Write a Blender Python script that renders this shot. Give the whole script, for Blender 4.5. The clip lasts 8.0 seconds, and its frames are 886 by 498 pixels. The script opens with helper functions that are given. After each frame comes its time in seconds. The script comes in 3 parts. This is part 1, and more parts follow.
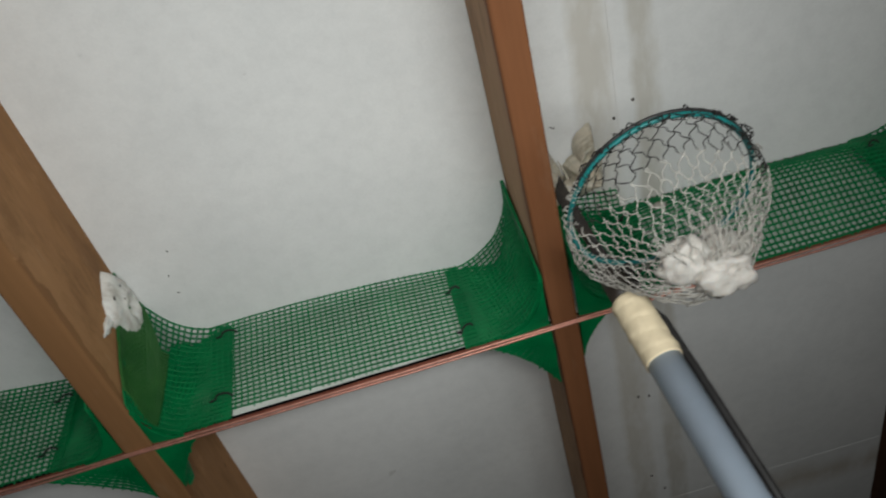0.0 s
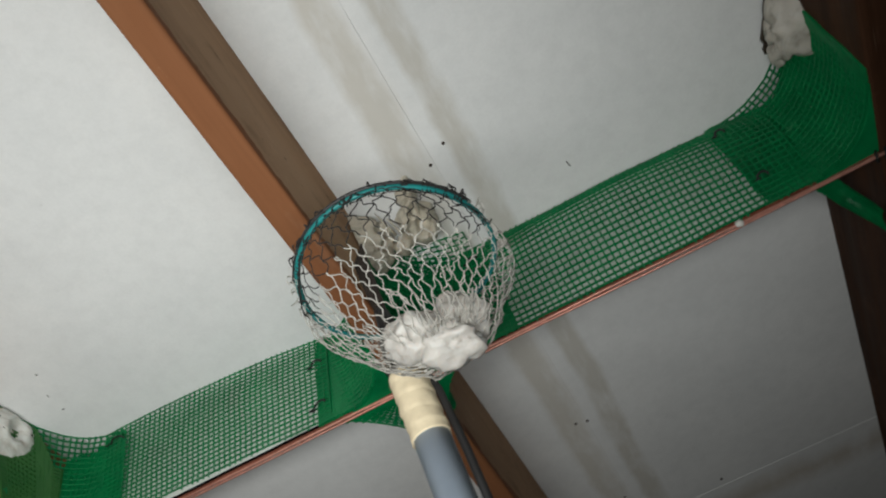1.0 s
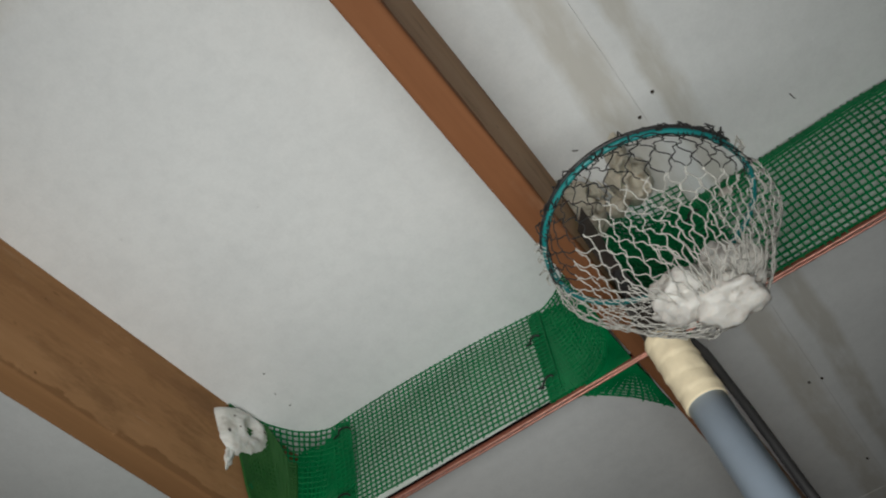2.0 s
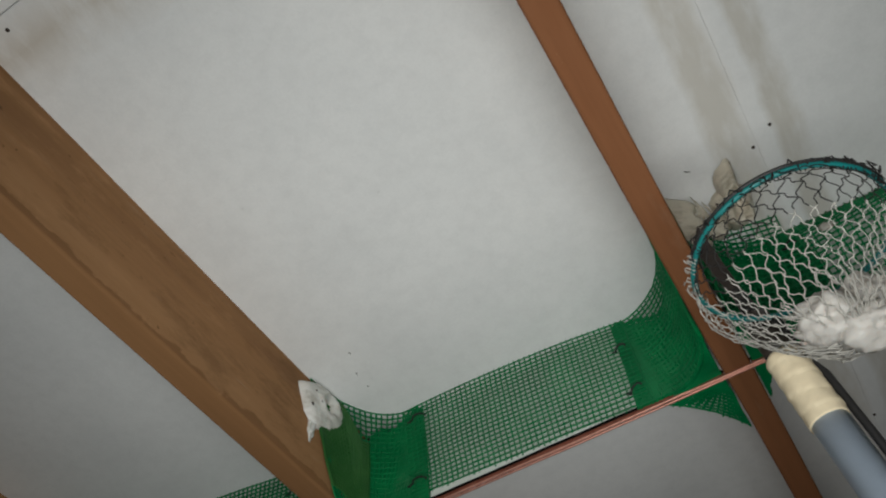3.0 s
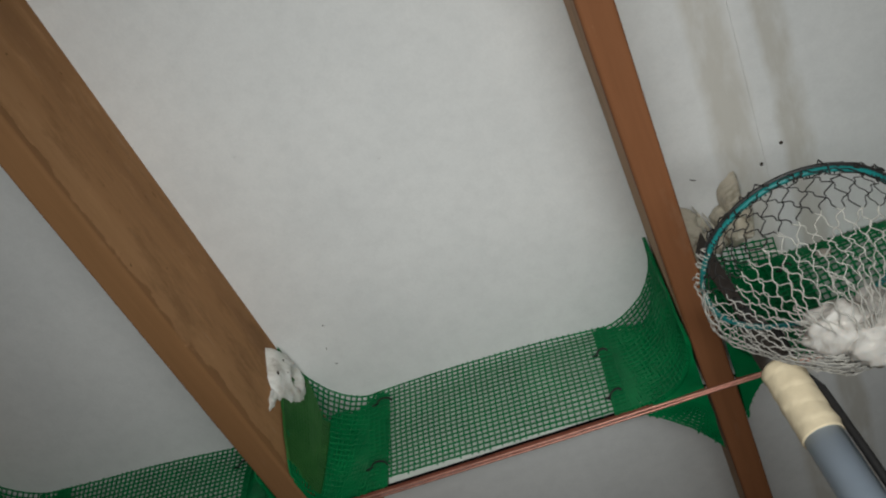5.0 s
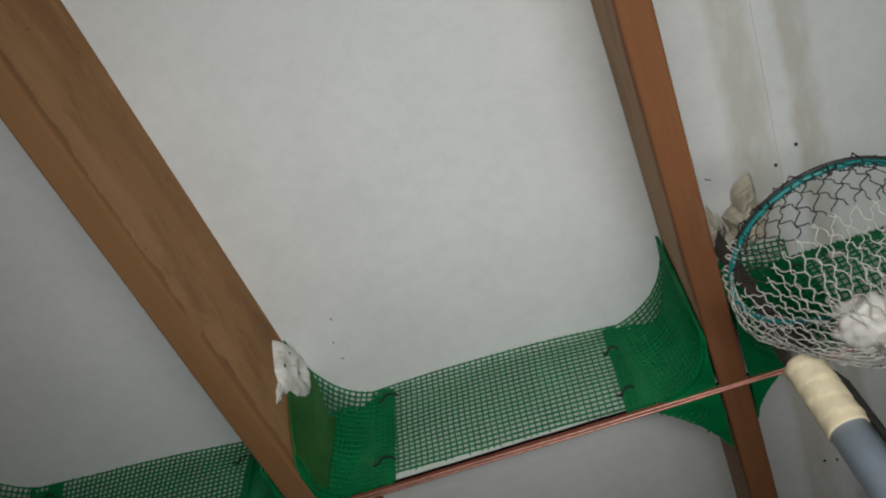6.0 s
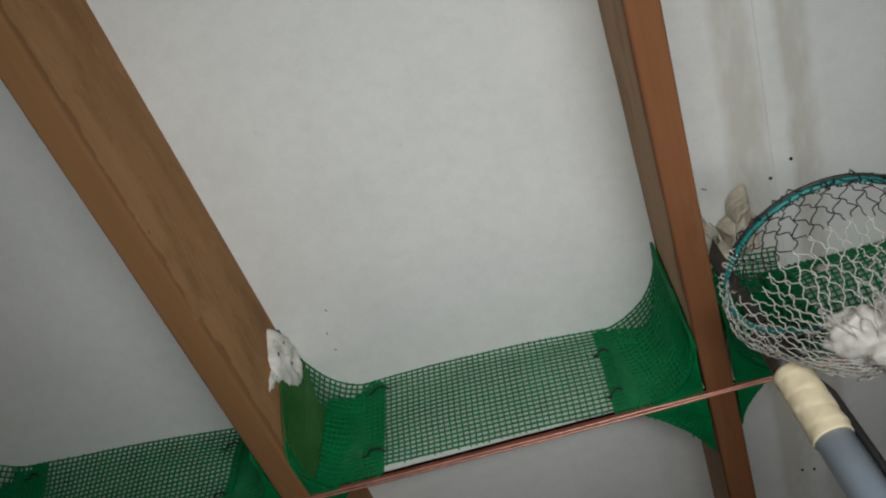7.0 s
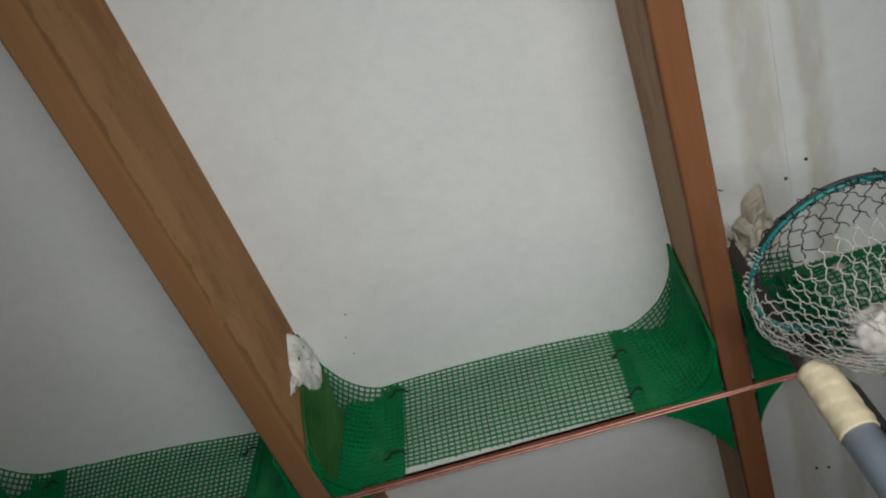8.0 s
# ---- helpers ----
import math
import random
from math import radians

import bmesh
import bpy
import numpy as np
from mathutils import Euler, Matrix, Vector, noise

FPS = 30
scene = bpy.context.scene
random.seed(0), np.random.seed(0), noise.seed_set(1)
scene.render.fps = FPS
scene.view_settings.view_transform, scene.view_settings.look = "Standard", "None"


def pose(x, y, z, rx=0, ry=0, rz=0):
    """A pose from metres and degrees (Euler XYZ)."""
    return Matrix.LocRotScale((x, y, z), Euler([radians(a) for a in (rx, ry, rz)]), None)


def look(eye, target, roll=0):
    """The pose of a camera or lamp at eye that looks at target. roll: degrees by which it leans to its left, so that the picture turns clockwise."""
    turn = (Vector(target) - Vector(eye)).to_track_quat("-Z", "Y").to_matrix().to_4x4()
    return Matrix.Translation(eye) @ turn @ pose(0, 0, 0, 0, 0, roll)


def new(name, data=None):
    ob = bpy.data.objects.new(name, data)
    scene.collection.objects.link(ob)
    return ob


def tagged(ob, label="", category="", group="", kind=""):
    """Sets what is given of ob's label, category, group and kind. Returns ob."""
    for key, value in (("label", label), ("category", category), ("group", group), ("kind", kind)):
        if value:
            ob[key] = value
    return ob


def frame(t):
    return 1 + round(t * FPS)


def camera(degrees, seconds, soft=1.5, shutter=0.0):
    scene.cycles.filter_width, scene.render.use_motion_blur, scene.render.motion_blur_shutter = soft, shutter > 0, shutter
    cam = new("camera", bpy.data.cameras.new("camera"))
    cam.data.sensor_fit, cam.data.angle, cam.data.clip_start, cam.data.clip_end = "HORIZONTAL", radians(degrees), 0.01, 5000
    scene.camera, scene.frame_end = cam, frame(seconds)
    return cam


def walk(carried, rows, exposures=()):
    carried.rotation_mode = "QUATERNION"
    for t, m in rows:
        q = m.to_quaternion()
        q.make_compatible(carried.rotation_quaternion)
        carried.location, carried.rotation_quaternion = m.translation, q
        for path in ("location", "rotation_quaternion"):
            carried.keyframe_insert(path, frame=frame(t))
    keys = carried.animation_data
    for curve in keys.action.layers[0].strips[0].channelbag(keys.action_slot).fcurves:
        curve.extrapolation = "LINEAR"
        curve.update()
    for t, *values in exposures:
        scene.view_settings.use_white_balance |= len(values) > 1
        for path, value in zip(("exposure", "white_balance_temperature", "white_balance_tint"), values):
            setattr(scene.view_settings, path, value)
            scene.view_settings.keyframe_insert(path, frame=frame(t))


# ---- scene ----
cam = camera(59.7, 8.0, soft=2.1, shutter=0.12)
PATH = [
    (0, (-0.0599, -0.4047, -0.4101), (-0.0605, 0.7941, 1.1908), -16.67),
    (0.2, (-0.0227, -0.4067, -0.4143), (0.0299, 0.7871, 1.1896), -15.43),
    (0.5, (0.0361, -0.3796, -0.4190), (0.0397, 0.7457, 1.2343), -13.81),
    (0.8, (0.1134, -0.3575, -0.4215), (-0.0044, 0.7098, 1.2658), -14.80),
    (1, (0.1456, -0.3644, -0.4065), (-0.1110, 0.7400, 1.2411), -16.55),
    (1.2, (0.1508, -0.3639, -0.3946), (-0.2529, 0.7245, 1.2340), -16.94),
    (1.5, (0.1246, -0.3662, -0.3877), (-0.4065, 0.6590, 1.2454), -12.13),
    (2, (0.0872, -0.3761, -0.3849), (-0.4789, 0.5771, 1.2797), -8.16),
    (2.2, (0.0725, -0.3816, -0.3846), (-0.4952, 0.5616, 1.2852), -6.50),
    (3.3, (0.0028, -0.4424, -0.4064), (-0.5165, 0.5256, 1.2649), -2.89),
    (3.5, (-0.0043, -0.4395, -0.4061), (-0.5130, 0.5241, 1.2710), -2.71),
    (4, (-0.0228, -0.4348, -0.4072), (-0.5063, 0.5281, 1.2778), -3.01),
    (4.5, (-0.0287, -0.4253, -0.4057), (-0.4867, 0.5401, 1.2849), -1.94),
    (4.7, (-0.0207, -0.4188, -0.4004), (-0.4627, 0.5575, 1.2882), -1.14),
    (5.8, (-0.0400, -0.4105, -0.4110), (-0.3961, 0.5510, 1.3063), -2.64),
    (6, (-0.0524, -0.4126, -0.4061), (-0.4011, 0.5649, 1.3036), -2.65),
    (6.5, (-0.0655, -0.4298, -0.4134), (-0.3787, 0.5720, 1.2890), -2.02),
    (7, (-0.0624, -0.4190, -0.4126), (-0.3704, 0.5770, 1.2942), -2.20),
    (7.5, (-0.0606, -0.4204, -0.4122), (-0.3512, 0.5828, 1.2935), -3.70),
    (8, (-0.0789, -0.4254, -0.4172), (-0.3726, 0.5618, 1.2972), -3.33),
]
ZB = 2.0      # underside of the hanging planks
D = 0.095     # depth of the planks
ZC = ZB + D   # ceiling
UP = Vector((0, 0, ZB))
walk(cam, [(t, look(Vector(eye) + UP, Vector(target) + UP, roll)) for t, eye, target, roll in PATH],
     exposures=[(0, 0.1), (0.5, 0.25), (1.2, 0.35), (1.5, 0.2), (2.2, 0.0), (3.5, -0.09), (6, -0.1), (8, -0.1)])

# ---- light: a dim closed room and the head torch of whoever films, widened as fill ----
world = bpy.data.worlds.new("world")
scene.world = world
world.use_nodes = True
world.node_tree.nodes["Background"].inputs[0].default_value = (0.5, 0.55, 0.6, 1)
world.node_tree.nodes["Background"].inputs[1].default_value = 0.02

# fixed and stretched to 0.55 m, added width evening out a torch that moves
torch = bpy.data.lights.new("wide_head_torch", "AREA")
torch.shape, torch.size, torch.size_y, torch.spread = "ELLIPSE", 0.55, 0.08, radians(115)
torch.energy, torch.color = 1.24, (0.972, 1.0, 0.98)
new("wide_head_torch", torch).matrix_world = look((-0.010, -0.43, ZB - 0.465), (-0.130, -0.08, ZC))


# ---- materials ----
def material(name, rough=0.6, metal=0.0):
    m = bpy.data.materials.new(name)
    m.use_nodes = True
    nt = m.node_tree
    b = nt.nodes["Principled BSDF"]
    b.inputs["Roughness"].default_value, b.inputs["Metallic"].default_value = rough, metal
    return m, nt, b


def node(nt, kind, **values):
    n = nt.nodes.new(kind)
    for k, v in values.items():
        n.inputs[k.replace("_", " ")].default_value = v
    return n


def coords(nt, scale=(1, 1, 1), offset=(0, 0, 0), random_shift=False):
    c = nt.nodes.new("ShaderNodeTexCoord")
    mp = nt.nodes.new("ShaderNodeMapping")
    mp.inputs["Scale"].default_value, mp.inputs["Location"].default_value = scale, offset
    src = c.outputs["Object"]
    if random_shift:
        info, add = nt.nodes.new("ShaderNodeObjectInfo"), nt.nodes.new("ShaderNodeVectorMath")
        add.operation = "ADD"
        mul = nt.nodes.new("ShaderNodeMath")
        mul.operation, mul.inputs[1].default_value = "MULTIPLY", 7.0
        nt.links.new(info.outputs["Random"], mul.inputs[0])
        nt.links.new(src, add.inputs[0])
        nt.links.new(mul.outputs[0], add.inputs[1])
        src = add.outputs[0]
    nt.links.new(src, mp.inputs["Vector"])
    return mp.outputs[0]


def noisy(nt, vec, scale, detail=4.0, rough=0.55):
    n = node(nt, "ShaderNodeTexNoise", Scale=scale, Detail=detail, Roughness=rough)
    nt.links.new(vec, n.inputs["Vector"])
    return n.outputs["Fac"]


def ramp(nt, fac, stops):
    r = nt.nodes.new("ShaderNodeValToRGB")
    e = r.color_ramp.elements
    while len(e) < len(stops):
        e.new(0.5)
    for el, (p, c) in zip(e, stops):
        el.position, el.color = p, (*c, 1) if len(c) == 3 else c
    nt.links.new(fac, r.inputs["Fac"])
    return r.outputs["Color"]


def blend(nt, fac, a, b, mode="MIX"):
    m = nt.nodes.new("ShaderNodeMix")
    m.data_type, m.blend_type = "RGBA", mode
    for value, socket in ((fac, m.inputs[0]), (a, m.inputs[6]), (b, m.inputs[7])):
        if isinstance(value, (int, float)):
            socket.default_value = value
        elif isinstance(value, tuple):
            socket.default_value = (*value, 1)
        else:
            nt.links.new(value, socket)
    return m.outputs[2]


def maths(nt, op, a, b=0.0, c=0.0):
    m = nt.nodes.new("ShaderNodeMath")
    m.operation = op
    for value, socket in zip((a, b, c), m.inputs):
        if isinstance(value, (int, float)):
            socket.default_value = value
        else:
            nt.links.new(value, socket)
    return m.outputs[0]


def bump(nt, b, height, strength=0.3, distance=0.001):
    n = node(nt, "ShaderNodeBump", Strength=strength, Distance=distance)
    nt.links.new(height, n.inputs["Height"])
    nt.links.new(n.outputs[0], b.inputs["Normal"])


def wood(name, dark, mid, light, rough=0.66, dirt=(0.45, 0.34, 0.24), stain=None):
    m, nt, b = material(name, rough)
    grain = noisy(nt, coords(nt, (120, 4.5, 90), random_shift=True), 1.0, 6, 0.65)
    broad = noisy(nt, coords(nt, (14, 1.6, 14), random_shift=True), 1.0, 3)
    col = ramp(nt, maths(nt, "ADD", maths(nt, "MULTIPLY", grain, 0.45), maths(nt, "MULTIPLY", broad, 0.55)),
               [(0.34, dark), (0.5, mid), (0.68, light)])
    scuff = noisy(nt, coords(nt, (30, 9, 30), random_shift=True), 1.0, 5, 0.7)
    col = blend(nt, ramp(nt, scuff, [(0.60, (0, 0, 0)), (0.78, (0.18, 0.18, 0.18))]), col, dirt)
    streak = noisy(nt, coords(nt, (260, 5, 160), (2, 0, 0), True), 1.0, 3, 0.6)
    col = blend(nt, ramp(nt, streak, [(0.58, (0, 0, 0)), (0.75, (0.35, 0.35, 0.35))]), col, light)
    col = blend(nt, ramp(nt, streak, [(0.28, (0.4, 0.4, 0.4)), (0.42, (0, 0, 0))]), col, dark)
    knot = noisy(nt, coords(nt, (95, 48, 95), (7, 3, 1), True), 1.0, 1, 0.3)
    col = blend(nt, ramp(nt, knot, [(0.785, (0, 0, 0)), (0.84, (0.7, 0.7, 0.7))]), col, tuple(c * 0.35 for c in dark))
    speck = noisy(nt, coords(nt, (1, 1, 1), random_shift=True), 160, 2)
    col = blend(nt, ramp(nt, speck, [(0.72, (0, 0, 0)), (0.78, (0.6, 0.6, 0.6))]), col, (0.08, 0.04, 0.02))
    blot = noisy(nt, coords(nt, (38, 13, 38), (5, 1, 4), True), 1.0, 5, 0.72)
    col = blend(nt, ramp(nt, blot, [(0.52, (0, 0, 0)), (0.68, (0.55, 0.55, 0.55))]), col, tuple(c * 0.62 for c in dark))
    col = blend(nt, ramp(nt, blot, [(0.30, (0.5, 0.5, 0.5)), (0.43, (0, 0, 0))]), col, tuple(min(1, c * 1.25) for c in light))
    scratch = noisy(nt, coords(nt, (420, 22, 420), (1, 8, 2), True), 1.0, 2, 0.5)
    col = blend(nt, ramp(nt, scratch, [(0.70, (0, 0, 0)), (0.76, (0.25, 0.25, 0.25))]), col, dirt)
    if stain:
        # old varnish soaked into the lower edge, with a ragged border; WOOD_DULL's also offsets light
        sep = nt.nodes.new("ShaderNodeSeparateXYZ")
        nt.links.new(coords(nt), sep.inputs[0])
        rag = noisy(nt, coords(nt, (50, 24, 50)), 1.0, 4, 0.65)
        level = maths(nt, "ADD", maths(nt, "SUBTRACT", sep.outputs[2], ZB), maths(nt, "MULTIPLY", maths(nt, "SUBTRACT", rag, 0.5), 0.030))
        soaked = blend(nt, grain, tuple(c * 0.75 for c in stain), tuple(c * 1.25 for c in stain))
        soaked = blend(nt, ramp(nt, scuff, [(0.62, (0, 0, 0)), (0.78, (0.16, 0.16, 0.16))]), soaked, dirt)
        col = blend(nt, ramp(nt, maths(nt, "ADD", maths(nt, "MULTIPLY", level, 30.0), 0.5), [(0.70, (0.92, 0.92, 0.92)), (0.76, (0, 0, 0))]), col, soaked)
    nt.links.new(col, b.inputs["Base Color"])
    nt.links.new(ramp(nt, grain, [(0.3, (rough - 0.1,) * 3), (0.7, (rough + 0.15,) * 3)]), b.inputs["Roughness"])
    b.inputs["Specular IOR Level"].default_value = 0.08
    bump(nt, b, grain, 0.35, 0.0006)
    return m


def plain(name, colour, rough, metal=0.0, scale=60.0, vary=0.25, relief=0.2, depth=0.0006):
    m, nt, b = material(name, rough, metal)
    f = noisy(nt, coords(nt, random_shift=True), scale, 5, 0.6)
    lo, hi = tuple(c * (1 - vary) for c in colour), tuple(min(1, c * (1 + vary)) for c in colour)
    nt.links.new(ramp(nt, f, [(0.3, lo), (0.7, hi)]), b.inputs["Base Color"])
    bump(nt, b, f, relief, depth)
    return m


def ceiling_paint():
    m, nt, b = material("ceiling_paint", 0.75)
    fine = noisy(nt, coords(nt), 420, 3)
    cloud = noisy(nt, coords(nt, offset=(3, 1, 0)), 9, 5, 0.6)
    col = ramp(nt, cloud, [(0.32, (0.74, 0.745, 0.735)), (0.62, (0.81, 0.81, 0.795))])
    mottle = noisy(nt, coords(nt, offset=(5, 5, 0)), 75, 4, 0.7)
    col = blend(nt, ramp(nt, mottle, [(0.42, (0, 0, 0)), (0.72, (0.17, 0.17, 0.17))]), col, (0.5, 0.5, 0.49))
    col = blend(nt, maths(nt, "MULTIPLY", fine, 0.2), col, (0.45, 0.45, 0.44))
    # water marks run along the filled joint between two sheets
    sep = nt.nodes.new("ShaderNodeSeparateXYZ")
    nt.links.new(coords(nt), sep.inputs[0])
    wob = noisy(nt, coords(nt, (6, 11, 6)), 1.0, 4, 0.6)
    x = maths(nt, "ADD", sep.outputs[0], maths(nt, "MULTIPLY", maths(nt, "SUBTRACT", wob, 0.5), 0.02))
    patch = noisy(nt, coords(nt, (40, 13, 1), (0.3, 0.7, 0)), 1.0, 5, 0.65)
    patchy = ramp(nt, patch, [(0.33, (0.25, 0.25, 0.25)), (0.55, (1, 1, 1))])
    for centre, width, colour, much in ((0.081, 0.017, (0.54, 0.505, 0.44), 0.72), (0.1195, 0.013, (0.52, 0.49, 0.43), 0.75)):
        band = maths(nt, "SUBTRACT", 1.0, maths(nt, "DIVIDE", maths(nt, "ABSOLUTE", maths(nt, "SUBTRACT", x, centre)), width))
        band = maths(nt, "MULTIPLY", maths(nt, "MINIMUM", maths(nt, "MAXIMUM", maths(nt, "MULTIPLY", band, 2.2), 0.0), 1.0), much)
        col = blend(nt, maths(nt, "MULTIPLY", band, patchy), col, colour)
    seam = maths(nt, "SUBTRACT", 1.0, maths(nt, "DIVIDE", maths(nt, "ABSOLUTE", maths(nt, "SUBTRACT", x, 0.096)), 0.012))
    col = blend(nt, maths(nt, "MULTIPLY", maths(nt, "MAXIMUM", seam, 0.0), 0.25), col, (0.84, 0.83, 0.81))
    # a brownish mark by the sheet end
    y = maths(nt, "ADD", sep.outputs[1], maths(nt, "MULTIPLY", maths(nt, "SUBTRACT", wob, 0.5), 0.05))
    for centre in (-0.425, 0.45):
        band = maths(nt, "SUBTRACT", 1.0, maths(nt, "DIVIDE", maths(nt, "ABSOLUTE", maths(nt, "SUBTRACT", y, centre)), 0.03))
        col = blend(nt, maths(nt, "MULTIPLY", maths(nt, "MULTIPLY", maths(nt, "MAXIMUM", band, 0.0), 0.6), patchy), col, (0.45, 0.38, 0.29))
    speck = noisy(nt, coords(nt, offset=(9, 2, 0)), 55, 2)
    col = blend(nt, ramp(nt, speck, [(0.755, (0, 0, 0)), (0.79, (0.3, 0.3, 0.3))]), col, (0.35, 0.33, 0.3))
    nt.links.new(col, b.inputs["Base Color"])
    bump(nt, b, maths(nt, "ADD", fine, maths(nt, "MULTIPLY", cloud, 2.0)), 0.25, 0.0005)
    return m


def plastic_net(name, dark, light, dusty):
    m, nt, b = material(name, 0.38)
    f = noisy(nt, coords(nt, random_shift=True), 45, 4)
    col = ramp(nt, f, [(0.3, dark), (0.7, light)])
    dust = noisy(nt, coords(nt, offset=(4, 4, 4), random_shift=True), 22, 5, 0.65)
    col = blend(nt, ramp(nt, dust, [(0.64, (0, 0, 0)), (0.8, (0.35, 0.35, 0.35))]), col, dusty)
    nt.links.new(col, b.inputs["Base Color"])
    tr = nt.nodes.new("ShaderNodeBsdfTranslucent")
    nt.links.new(col, tr.inputs["Color"])
    mix = nt.nodes.new("ShaderNodeMixShader")
    mix.inputs[0].default_value = 0.42
    nt.links.new(b.outputs[0], mix.inputs[1])
    nt.links.new(tr.outputs[0], mix.inputs[2])
    nt.links.new(mix.outputs[0], nt.nodes["Material Output"].inputs["Surface"])
    return m


def nest_stuff(name, pale, dull):
    m, nt, b = material(name, 0.5)
    f = noisy(nt, coords(nt, (60, 60, 160), random_shift=True), 1.0, 6, 0.65)
    col = ramp(nt, f, [(0.28, dull), (0.5, pale), (0.75, tuple(min(1, c * 1.12) for c in pale))])
    s = noisy(nt, coords(nt, offset=(1, 5, 2), random_shift=True), 85, 3)
    col = blend(nt, ramp(nt, s, [(0.62, (0, 0, 0)), (0.70, (0.8, 0.8, 0.8))]), col, (0.16, 0.13, 0.09))
    nt.links.new(col, b.inputs["Base Color"])
    b.inputs["Subsurface Weight"].default_value = 0.15
    b.inputs["Subsurface Radius"].default_value = (0.006, 0.004, 0.003)
    bump(nt, b, f, 0.6, 0.0015)
    return m


CEILING = ceiling_paint()
WOOD = wood("plank_wood", (0.33, 0.195, 0.110), (0.42, 0.258, 0.152), (0.48, 0.310, 0.190), stain=(0.205, 0.078, 0.032))
# edge stain also darkened in colour to offset the stronger light on the underside
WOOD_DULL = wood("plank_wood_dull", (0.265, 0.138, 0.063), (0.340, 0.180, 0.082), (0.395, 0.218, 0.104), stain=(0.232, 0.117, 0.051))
WOOD_DARK = wood("dark_stained_wood", (0.028, 0.012, 0.006), (0.052, 0.023, 0.012), (0.090, 0.042, 0.023), 0.6, (0.20, 0.14, 0.10))
BATTEN = wood("red_batten", (0.18, 0.055, 0.035), (0.26, 0.085, 0.055), (0.33, 0.13, 0.085))
BOARD = plain("white_board", (0.78, 0.80, 0.76), 0.6, scale=40, vary=0.08)
GREEN = plastic_net("green_plastic", (0.001, 0.20, 0.062), (0.003, 0.33, 0.102), (0.3, 0.42, 0.33))
GREEN_SOILED = plastic_net("soiled_green_plastic", (0.030, 0.155, 0.036), (0.060, 0.215, 0.054), (0.24, 0.20, 0.12))
COPPER = plain("copper", (0.62, 0.30, 0.23), 0.45, 0.65, scale=220, vary=0.2)
TIE = plain("black_tie", (0.008, 0.012, 0.010), 0.6)
GAP_BLACK = plain("gap_black", (0.004, 0.004, 0.004), 1.0)
GAP_BLACK.node_tree.nodes["Principled BSDF"].inputs["Specular IOR Level"].default_value = 0.1
NEST_WHITE = nest_stuff("white_nest", (0.68, 0.67, 0.63), (0.46, 0.43, 0.38))
NEST_LOOSE = nest_stuff("loose_nest_white", (0.52, 0.49, 0.45), (0.30, 0.27, 0.24))
NEST_BEIGE = nest_stuff("beige_nest", (0.53, 0.48, 0.385), (0.24, 0.21, 0.155))
NEST_GREY = nest_stuff("grey_nest", (0.45, 0.42, 0.365), (0.25, 0.225, 0.185))
POLE = plain("grey_plastic_pipe", (0.36, 0.43, 0.52), 0.4, scale=30, vary=0.08, relief=0.08)
TAPE = plain("cream_tape", (0.76, 0.64, 0.44), 0.7, scale=90, vary=0.1, relief=0.3)
STEEL = plain("dark_steel", (0.040, 0.032, 0.027), 0.5, 0.3, scale=80, vary=0.4)
RUBBER = plain("black_rubber", (0.018, 0.017, 0.017), 0.55)
SLEEVE = plain("brown_sleeve", (0.035, 0.027, 0.022), 0.45, scale=120, vary=0.4)
TEAL = plain("teal_wire", (0.006, 0.17, 0.165), 0.5, scale=80, vary=0.15)
CORD = plain("pale_cord", (0.43, 0.41, 0.37), 0.8, scale=300, vary=0.25)
DARK_CORD = plain("dark_cord", (0.016, 0.014, 0.013), 0.8, scale=300, vary=0.4)
SCREW = plain("rusty_screw", (0.05, 0.035, 0.025), 0.6, 0.4)
CONCRETE = plain("concrete", (0.30, 0.29, 0.27), 0.85, scale=8, vary=0.2)
PLASTER = plain("wall_plaster", (0.45, 0.45, 0.43), 0.85, scale=6, vary=0.12)


# ---- builders ----
def mesh_of(name, bm, mat, smooth=False):
    me = bpy.data.meshes.new(name)
    bm.to_mesh(me)
    bm.free()
    me.materials.append(mat)
    if smooth:
        for p in me.polygons:
            p.use_smooth = True
    return me


def part(name, bm, mat, parent, label="", smooth=False):
    ob = new(name, mesh_of(name, bm, mat, smooth))
    ob.parent = parent
    return tagged(ob, label)


def thing(name, label, category, bm=None, mat=None, group="", kind="", smooth=False, at=(0, 0, 0)):
    ob = new(name, mesh_of(name, bm, mat, smooth) if bm else None)
    ob.location = at
    return tagged(ob, label, category, group, kind)


def box(bm, lo, hi, bevel=0.0):
    r = bmesh.ops.create_cube(bm, size=1)
    for v in r["verts"]:
        v.co = Vector([l + (c + 0.5) * (h - l) for c, l, h in zip(v.co, lo, hi)])
    if bevel:
        es = list({e for v in r["verts"] for e in v.link_edges})
        bmesh.ops.bevel(bm, geom=es, offset=bevel, segments=2, affect="EDGES")
    return bm


